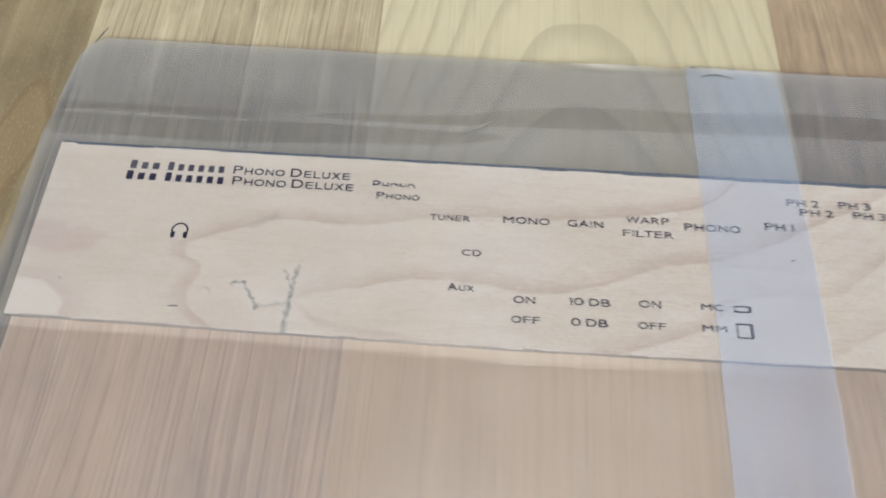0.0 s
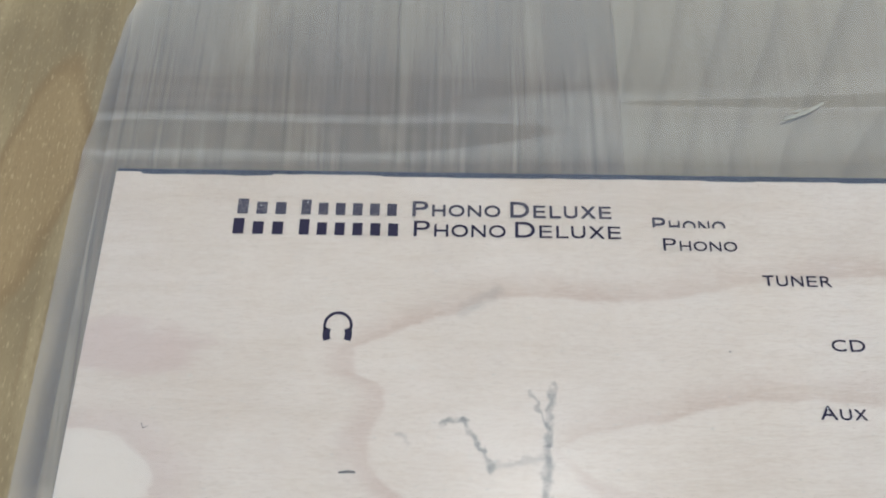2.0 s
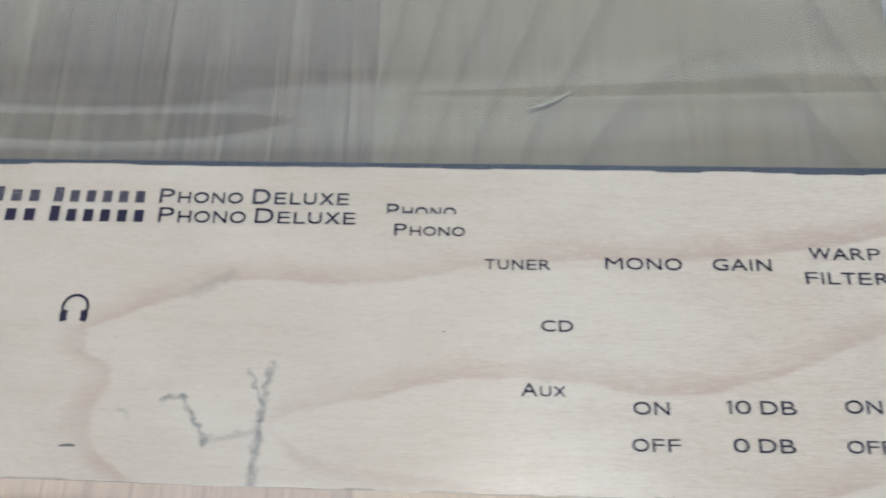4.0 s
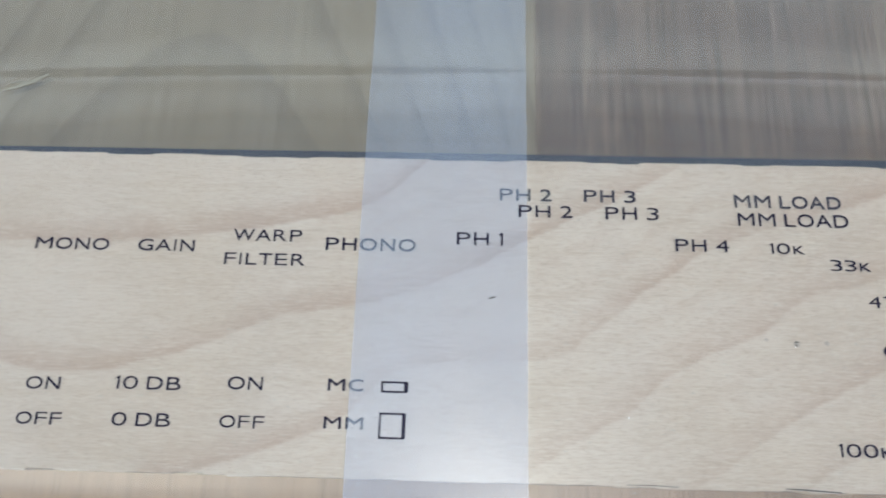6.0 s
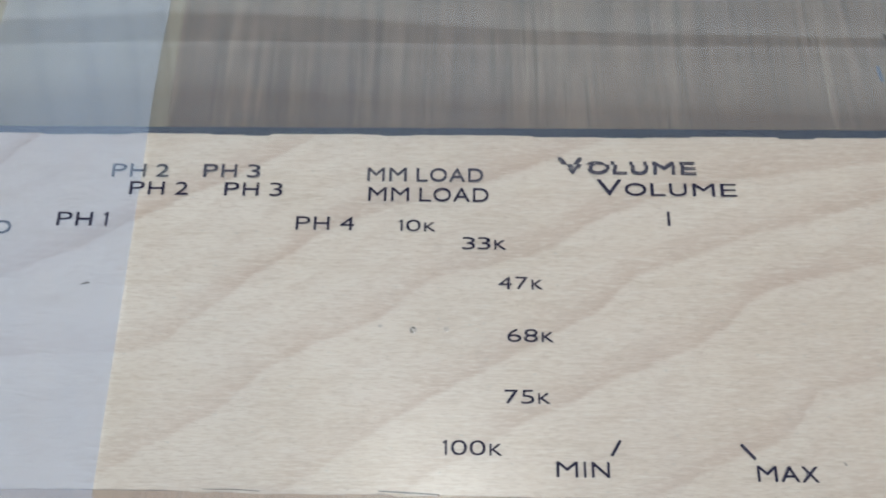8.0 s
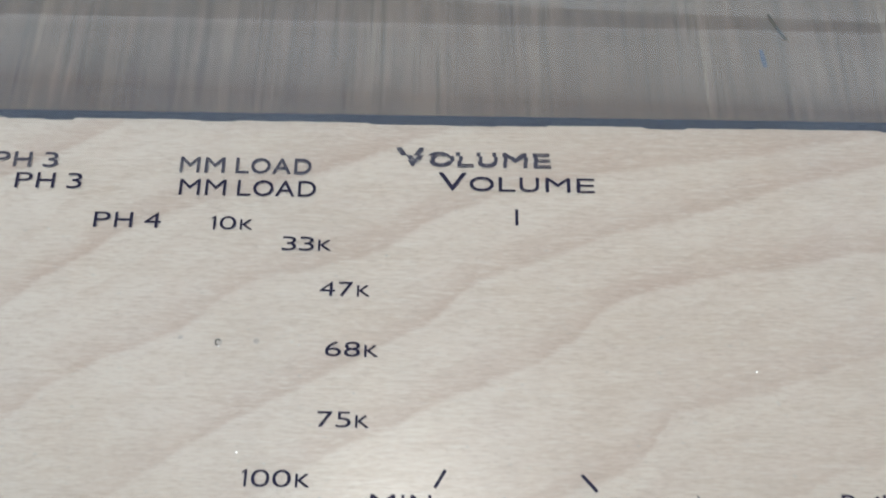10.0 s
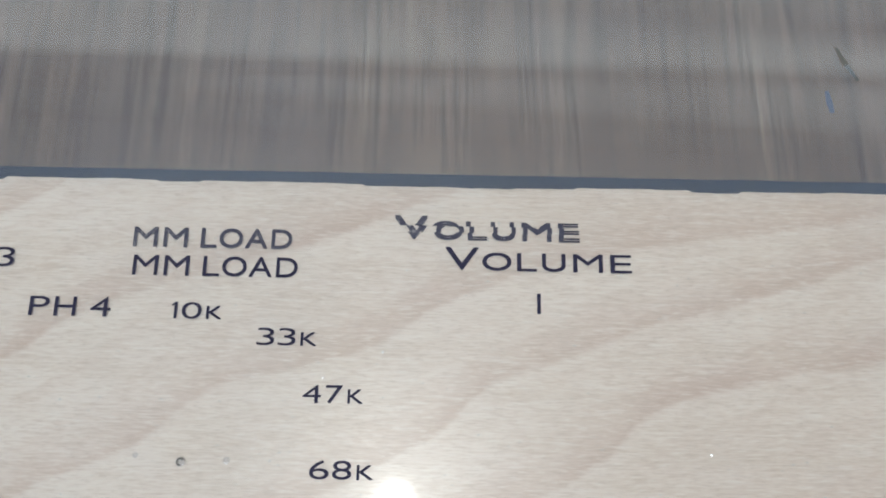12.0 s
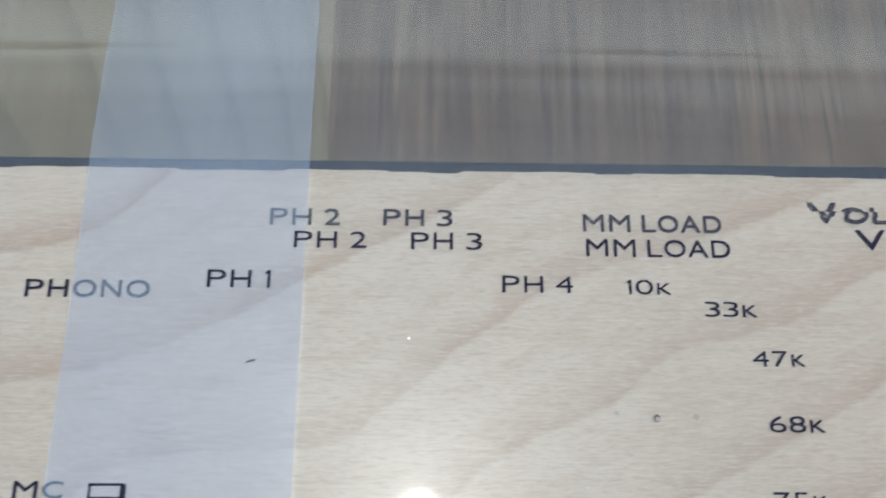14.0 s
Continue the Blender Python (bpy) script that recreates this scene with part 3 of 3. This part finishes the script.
def letters(text, small=False, bold=0.05, wide=True, thin=0.0):
    """Wide capitals and small capitals, one unit high, each glyph drawn out to its own width."""
    bm = bmesh.new()
    pen = 0.0
    for at, ch in enumerate(text if wide else (text,)):
        if ch == " ":
            pen += 0.42
            continue
        size = 0.79 if small and ch.islower() else 1.0
        glyph = outline(ch.upper() if wide else ch)
        if wide:                                       # finer outlines for the letters that are drawn out most
            across = max(v.co.x for v in glyph.vertices) - min(v.co.x for v in glyph.vertices)
            spread = (WIDTHS | DIGITS)[ch.upper()] * 0.70 / across
            glyph = outline(ch.upper(), round(thin + min(0.014, max(0.0, (spread - 1.2) * 0.021)), 4))
        lo = [min(v.co[k] for v in glyph.vertices) for k in (0, 1)]
        hi = [max(v.co[k] for v in glyph.vertices) for k in (0, 1)]
        wide_by = (WIDTHS | DIGITS)[ch.upper()] * size if wide else hi[0] - lo[0]
        tall = size if wide else hi[1] - lo[1]
        if ch == "1":                                  # its flag
            flag = [bm.verts.new((pen + u, v, 0.02)) for u, v in ((0.0, 0.74), (0.20, 0.86), (0.20, 0.995), (0.0, 0.86))]
            bm.faces.new(flag)
            pen += 0.14
        copies = [(0.0, 0.0), (bold * 0.35, bold), (0.0, bold), (bold * 0.35, 0.0)] if bold else [(0.0, 0.0)]
        for k, (dx, dy) in enumerate(copies):          # heavier strokes by shifted outlines
            n = len(bm.verts)
            bm.from_mesh(glyph)
            bm.verts.ensure_lookup_table()
            for v in bm.verts[n:]:
                v.co = Vector((pen + (v.co.x - lo[0]) / (hi[0] - lo[0]) * (wide_by - bold * 0.35) + dx,
                               (v.co.y - lo[1]) / (hi[1] - lo[1]) * (tall - bold) + dy, 0.006 * k))
        follow = text[at + 1].upper() if wide and at + 1 < len(text) else ""
        pen += wide_by + (0.36 - AFTER.get(ch.upper(), 0.0) - BEFORE.get(follow, 0.0)) * size
    return bm


def fit_box(bm, x0, x1, y0, y1):
    """Lays flat outlines into a box given in millimetres."""
    lo = [min(v.co[i] for v in bm.verts) for i in (0, 1)]
    hi = [max(v.co[i] for v in bm.verts) for i in (0, 1)]
    for v in bm.verts:
        u, w = (v.co.x - lo[0]) / (hi[0] - lo[0]), (v.co.y - lo[1]) / (hi[1] - lo[1])
        v.co = Vector(((x0 + (x1 - x0) * u) / 1000, (y0 + (y1 - y0) * w) / 1000, v.co.z / 1000))
    return bm


def cut_line(bm, y):
    bmesh.ops.bisect_plane(bm, geom=bm.verts[:] + bm.edges[:] + bm.faces[:], plane_co=(0, y, 0), plane_no=(0, 1, 0))


def onto(bm, sheet):
    lift = 0.00004 + (LIFT2 if sheet is sheet_two else 0.0)
    for v in bm.verts:
        v.co.z += film_z(v.co.x, v.co.y) + lift
    return bm


def word(sheet, text, x0, x1, y0, y1, small=False, bold=0.04, ink=INK, wide=True, thin=0.002):
    part("printed_word", onto(fit_box(letters(text, small, bold, wide, thin), x0, x1, y0, y1), sheet), ink, sheet)


def bar(sheet, x0, x1, y0, y1, ink=INK):
    bm = bmesh.new()
    for i in range(12):
        a, b = x0 + (x1 - x0) * i / 12, x0 + (x1 - x0) * (i + 1) / 12
        bm.faces.new([bm.verts.new((u / 1000, v / 1000, 0)) for u, v in ((a, y0), (b, y0), (b, y1), (a, y1))])
    bmesh.ops.remove_doubles(bm, verts=bm.verts, dist=1e-7)
    part("printed_bar", onto(bm, sheet), ink, sheet)


def stroke(sheet, points, width, ink=INK, name="printed_mark"):
    """A drawn line of even width through a few points, in millimetres."""
    bm = bmesh.new()
    left, right = [], []
    for i, (px, py) in enumerate(points):
        a, b = points[max(0, i - 1)], points[min(len(points) - 1, i + 1)]
        d = Vector((b[0] - a[0], b[1] - a[1])).normalized() * width / 2
        left.append(bm.verts.new(((px - d.y) / 1000, (py + d.x) / 1000, 0)))
        right.append(bm.verts.new(((px + d.y) / 1000, (py - d.x) / 1000, 0)))
    for i in range(len(points) - 1):
        bm.faces.new((right[i], right[i + 1], left[i + 1], left[i]))
    part(name, onto(bm, sheet), ink, sheet)


def bars(sheet, count, x0, x1, y0, y1, ink=INK, low=0.8):
    """A word as plain bars, the first one taller."""
    pitch = (x1 - x0) / count
    for i in range(count):
        bar(sheet, x0 + pitch * i, x0 + pitch * (i + 0.56), y0, y0 + (y1 - y0) * (low if i else 1.0), ink)


for y0, y1, dx, ink in ((-9.8, -6.2, 0.5, INK_WORN), (-14.6, -10.9, 0.0, INK)):
    bars(sheet_one, 3, 27.8 + dx, 40.6 + dx * 0.5, y0, y1, ink)
    bars(sheet_one, 6, 42.2 + dx * 0.3, 65.4 - dx, y0, y1, ink)
for sheet, text, x0, x1, y0, y1, small in (
    (sheet_one, "Phono", 67.1, 87.0, -14.6, -10.9, True), (sheet_one, "Deluxe", 89.1, 111.9, -14.5, -10.8, True),
    (sheet_one, "Phono", 120.8, 136.6, -17.0, -14.1, True), (sheet_one, "TUNER", 141.1, 155.5, -24.7, -22.3, False),
    (sheet_one, "CD", 153.2, 160.0, -38.6, -36.1, False), (sheet_one, "Aux", 148.7, 157.9, -52.5, -49.7, True),
    (sheet_one, "MONO", 167.6, 184.4, -24.3, -21.5, False), (sheet_one, "GAIN", 191.1, 203.9, -24.2, -21.4, False),
    (sheet_one, "WARP", 212.5, 228.1, -21.3, -18.5, False), (sheet_one, "FILTER", 211.0, 229.2, -27.0, -24.2, False),
    (sheet_one, "PHONO", 233.6, 253.9, -23.1, -20.1, False), (sheet_one, "ON", 171.7, 179.1, -55.9, -53.2, False),
    (sheet_one, "OFF", 171.0, 180.7, -63.3, -60.7, False), (sheet_one, "10 DB", 191.0, 205.1, -55.4, -52.6, False),
    (sheet_one, "0 DB", 191.4, 203.9, -63.1, -60.3, False), (sheet_one, "ON", 215.1, 222.6, -54.9, -52.1, False),
    (sheet_one, "OFF", 214.3, 223.7, -62.9, -60.3, False), (sheet_one, "MC", 236.5, 244.1, -54.6, -52.0, False),
    (sheet_one, "MM", 236.2, 244.5, -62.5, -60.0, False), (sheet_two, "PH 1", 263.1, 273.5, -21.2, -18.2, False),
    (sheet_two, "PH 2", 277.0, 289.2, -14.2, -11.3, False), (sheet_two, "PH 3", 296.7, 308.7, -14.3, -11.3, False),
    (sheet_two, "PH 4", 312.0, 323.9, -21.6, -18.7, False), (sheet_two, "MM LOAD", 326.4, 351.0, -15.2, -12.1, False),
    (sheet_two, "10k", 332.9, 340.3, -21.7, -19.2, True), (sheet_two, "33k", 345.7, 354.5, -25.4, -22.8, True),
    (sheet_two, "47k", 352.9, 361.6, -33.6, -31.0, True), (sheet_two, "68k", 354.5, 363.5, -44.1, -41.5, True),
    (sheet_two, "75k", 353.9, 362.5, -55.8, -53.2, True), (sheet_two, "100k", 342.5, 353.4, -65.3, -62.6, True),
    (sheet_two, "Volume", 373.1, 401.4, -13.5, -9.9, True), (sheet_two, "MIN", 363.2, 372.9, -68.9, -66.1, False),
    (sheet_two, "MAX", 399.4, 410.4, -69.1, -66.3, False),
):
    word(sheet, text, x0, x1, y0, y1, small, thin=-0.006 if sheet is sheet_one and x0 > 232 else 0.001)
word(sheet_two, "Built by", 438.4, 453.9, -69.1, -65.0, bold=0.0, wide=False, thin=0.0)
# first, smeared printing of some words
for sheet, text, x0, x1, y0, y1, small in (
    (sheet_one, "Phono", 66.7, 85.9, -9.8, -6.2, True), (sheet_one, "Deluxe", 88.1, 110.1, -9.8, -6.0, True),
    (sheet_one, "PH 2", 272.7, 284.6, -10.2, -7.2, False), (sheet_two, "PH 3", 291.9, 303.7, -10.2, -7.2, False),
    (sheet_two, "MM LOAD", 326.0, 349.9, -10.8, -7.7, False),
):
    word(sheet, text, x0, x1, y0, y1, small, 0.05, INK_WORN, thin=-0.004)
# word whose foot was never printed
bm = fit_box(letters("Phono", True, 0.07), 118.9, 134.6, -12.6, -9.2)
cut_line(bm, -0.0116)
bmesh.ops.delete(bm, geom=[v for v in bm.verts if v.co.y < -0.01161], context="VERTS")
part("printed_word", onto(bm, sheet_one), INK_WORN, sheet_one, "word printed without its foot")
# word broken into shifted slices
bm = fit_box(letters("Volume", True, 0.10), 365.8, 393.6, -8.8, -5.0)
shifts = (0.0, 0.0005, -0.0006)
cuts = (-0.0076, -0.0066)
for c in cuts:
    cut_line(bm, c)
bmesh.ops.split_edges(bm, edges=[e for e in bm.edges if any(abs(v.co.y - c) < 1e-6 for c in cuts for v in e.verts) and abs(e.verts[0].co.y - e.verts[1].co.y) < 1e-6])
moved = set()
for fc in bm.faces:
    cy = fc.calc_center_median().y
    k = sum(cy > c for c in cuts)
    for v in fc.verts:
        if v not in moved:
            moved.add(v)
            v.co.x += shifts[k] * max(0.2, 0.85 - (v.co.x - 0.3658) / 0.030)
part("printed_word", onto(bm, sheet_two), INK_WORN, sheet_two, "smeared word broken into slices")
bars(sheet_two, 8, 435.0, 458.5, -75.0, -71.9, INK, 0.78)
# dial ticks, switch outlines
stroke(sheet_two, ((387.2, -20.0), (387.2, -16.9)), 0.55)
stroke(sheet_two, ((373.4, -65.0), (375.1, -62.2)), 0.55)
stroke(sheet_two, ((399.4, -65.2), (397.0, -62.6)), 0.55)
for x0, x1, y0, y1, heavy in ((248.1, 253.4, -54.5, -52.5, 0.9), (248.0, 253.2, -64.1, -59.1, 0.8)):
    stroke(sheet_two, ((x0, y0), (x0, y1)), 0.40)
    stroke(sheet_two, ((x1 - 0.2, y0), (x1 - 0.2, y1)), heavy)
    stroke(sheet_two, ((x0 - 0.2, y0), (x1, y0)), 0.40)
    stroke(sheet_two, ((x0 - 0.2, y1), (x1, y1)), 0.40)
# headphone sign: band and two cups
hx, hy = 52.15, -35.1
stroke(sheet_one, [(hx + 2.75 * math.cos(a), hy + 0.2 + 2.75 * math.sin(a)) for a in np.linspace(-0.35, math.pi + 0.35, 22)], 0.62, name="headphone_sign")
for s in (-1, 1):
    stroke(sheet_one, [(hx + s * (2.05 + 0.25 * math.sin(u * math.pi)), hy - 2.9 + 2.5 * u) for u in np.linspace(0.0, 1.0, 7)], 1.5, name="headphone_sign")

# ---- dust, bubbles and marks ----
DUST = plain("glinting_dust", (0.88, 0.88, 0.86), 0.22, 0.04, 500, metal=0.4)
bm = bmesh.new()
rng = random.Random(4)
for i in range(1200):
    x, y = rng.uniform(0.004, 0.462), rng.uniform(-0.078, -0.004) if i % 6 else rng.uniform(-0.12, 0.05)
    if i % 3 == 0:                                 # thicker where the sheets meet the light
        y = min(-0.002, max(-0.076, rng.gauss(-0.052, 0.014)))
    r = rng.choice((0.05, 0.06, 0.08, 0.11, 0.13)) / 1000 * 0.88
    stretch, turn = rng.uniform(0.8, 2.2), rng.uniform(0, 3.14)
    z = film_z(x, y) + LIFT2 + r * 0.4
    rings = []
    for share, up in ((1.0, -0.35), (0.6, 0.0)):
        ring = []
        for k in range(6):
            a = k * 2 * math.pi / 6
            u, v = r * share * stretch * math.cos(a), r * share * math.sin(a)
            ring.append(bm.verts.new((x + u * math.cos(turn) - v * math.sin(turn), y + u * math.sin(turn) + v * math.cos(turn), z + r * up)))
        rings.append(ring)
    tip = bm.verts.new((x, y, z + r * 0.14))
    for k in range(6):
        j = (k + 1) % 6
        bm.faces.new((rings[0][k], rings[0][j], rings[1][j], rings[1][k]))
        bm.faces.new((rings[1][k], rings[1][j], tip))
tagged(part("dust_specks", bm, DUST, smooth=True), "fine white dust specks on the clear film", "dust", kind="stuff")


def film_bubble(x, y, r, ink, label):
    """A small blister: a raised ring with a dished middle."""
    thing = empty("film_bubble", label, "bubble")
    thing.location = (x, y, film_z(x, y) + LIFT2)
    part("blister", turned(((r, 0.0), (r * 0.85, r * 0.22), (r * 0.55, r * 0.30), (r * 0.25, r * 0.16), (r * 0.02, r * 0.12)), 16), FILM, thing, smooth=True)
    if ink:
        bm = bmesh.new()
        for k in range(7):
            a, b = 0.4 + k * 0.62, 0.4 + (k + 1) * 0.62
            bm.faces.new([bm.verts.new((q * r * math.cos(c), q * r * 1.2 * math.sin(c), r * 0.34)) for q, c in ((0.42, a), (0.72, a), (0.72, b), (0.42, b))])
        part("dirt_ring", bm, ink, thing)


DIRT = plain("grey_dirt", (0.06, 0.054, 0.045), 0.6, 0.4, 800)
PEN = plain("blue_pen_ink", (0.055, 0.075, 0.13), 0.5, 0.3, 800)
film_bubble(0.3364, -0.0420, 0.0007, DIRT, "tiny dirty blister in the film over the panel")
film_bubble(0.3428, -0.0417, 0.0005, None, "tiny clear blister in the film over the panel")
film_bubble(0.3300, -0.0412, 0.0004, None, "tiny clear blister in the film over the panel")


def mark(name, label, category, points, width, ink, z):
    """A short tapering smear lying flat."""
    bm = bmesh.new()
    left, right = [], []
    for i, (px, py) in enumerate(points):
        a, b = points[max(0, i - 1)], points[min(len(points) - 1, i + 1)]
        w = width * (0.35 + 0.65 * math.sin(math.pi * (i + 0.4) / len(points)))
        d = Vector((b[0] - a[0], b[1] - a[1])).normalized() * w / 2
        for side, s in ((left, 1), (right, -1)):
            qx, qy = (px - s * d.y) / 1000, (py + s * d.x) / 1000
            side.append(bm.verts.new((qx, qy, z(qx, qy))))
    for i in range(len(points) - 1):
        bm.faces.new((right[i], right[i + 1], left[i + 1], left[i]))
    tagged(part(name, bm, ink), label, category)


def on_table(x, y): return 0.00005
def on_panel(x, y): return 0.00305
def on_film(x, y): return film_z(x, y) + LIFT2 + 0.00003


mark("pen_mark", "short blue pen mark on the wooden tabletop", "mark", ((436.4, 19.4), (436.6, 17.4), (436.9, 15.4)), 1.1, PEN, on_table)
mark("scratch", "dark curved scratch on the clear film", "scratch", ((438.0, 26.5), (438.8, 23.8), (440.6, 20.2)), 0.9, DIRT, on_film)
mark("scratch", "dark curved scratch on the wooden tabletop", "scratch", ((-2.0, 52.0), (-0.6, 56.0), (1.4, 61.0)), 0.7, DIRT, on_table)
mark("smudge", "dark smudge on the top edge of the film", "smudge", ((247.0, 50.6), (250.0, 51.9), (254.0, 52.3), (258.0, 51.4), (260.5, 50.6)), 0.8, DIRT, on_film)
mark("fleck", "short dark fleck in the pale veneer", "fleck", ((54.2, -64.3), (56.0, -64.1), (57.5, -64.2)), 0.55, DIRT, on_panel)
mark("fleck", "short dark fleck on the bluish film margin", "fleck", ((270.4, -33.6), (271.2, -33.3), (272.0, -33.1)), 0.35, DIRT, on_film)
mark("smudge", "dark smudge on the top edge of the film", "smudge", ((243.0, 55.0), (244.5, 55.3), (246.0, 55.1)), 0.6, DIRT, on_film)
mark("crack", "dark splintered gap along the lower edge of the panel", "crack", ((331.0, -71.85), (335.5, -72.0), (342.0, -72.3)), 0.32, DIRT, on_panel)
mark("crack", "dark splintered gap along the lower edge of the panel", "crack", ((299.0, -72.0), (304.0, -71.95), (309.5, -72.15)), 0.16, DIRT, on_panel)
mark("fleck", "small dark fleck in the pale veneer", "fleck", ((415.4, -65.5), (415.6, -65.8), (415.7, -66.1)), 0.3, DIRT, on_panel)
mark("fleck", "faint grey tick in the pale veneer", "fleck", ((14.6, -55.4), (15.2, -56.6), (16.0, -56.0)), 0.18, DIRT, on_panel)
mark("fleck", "small dark fleck in the pale veneer", "fleck", ((132.2, -38.9), (132.4, -39.0), (132.6, -39.0)), 0.4, DIRT, on_panel)
SMEAR = plain("grey_smear", (0.20, 0.19, 0.165), 0.6, 0.35, 700)
mark("smear", "soft grey smear on the clear film", "smear", ((151.5, 16.6), (154.5, 17.6), (158.0, 19.2), (161.5, 21.4)), 1.0, SMEAR, on_film)
mark("smear", "soft grey smear on the clear film", "smear", ((152.5, 18.6), (155.0, 18.9), (157.5, 18.7)), 0.7, SMEAR, on_film)
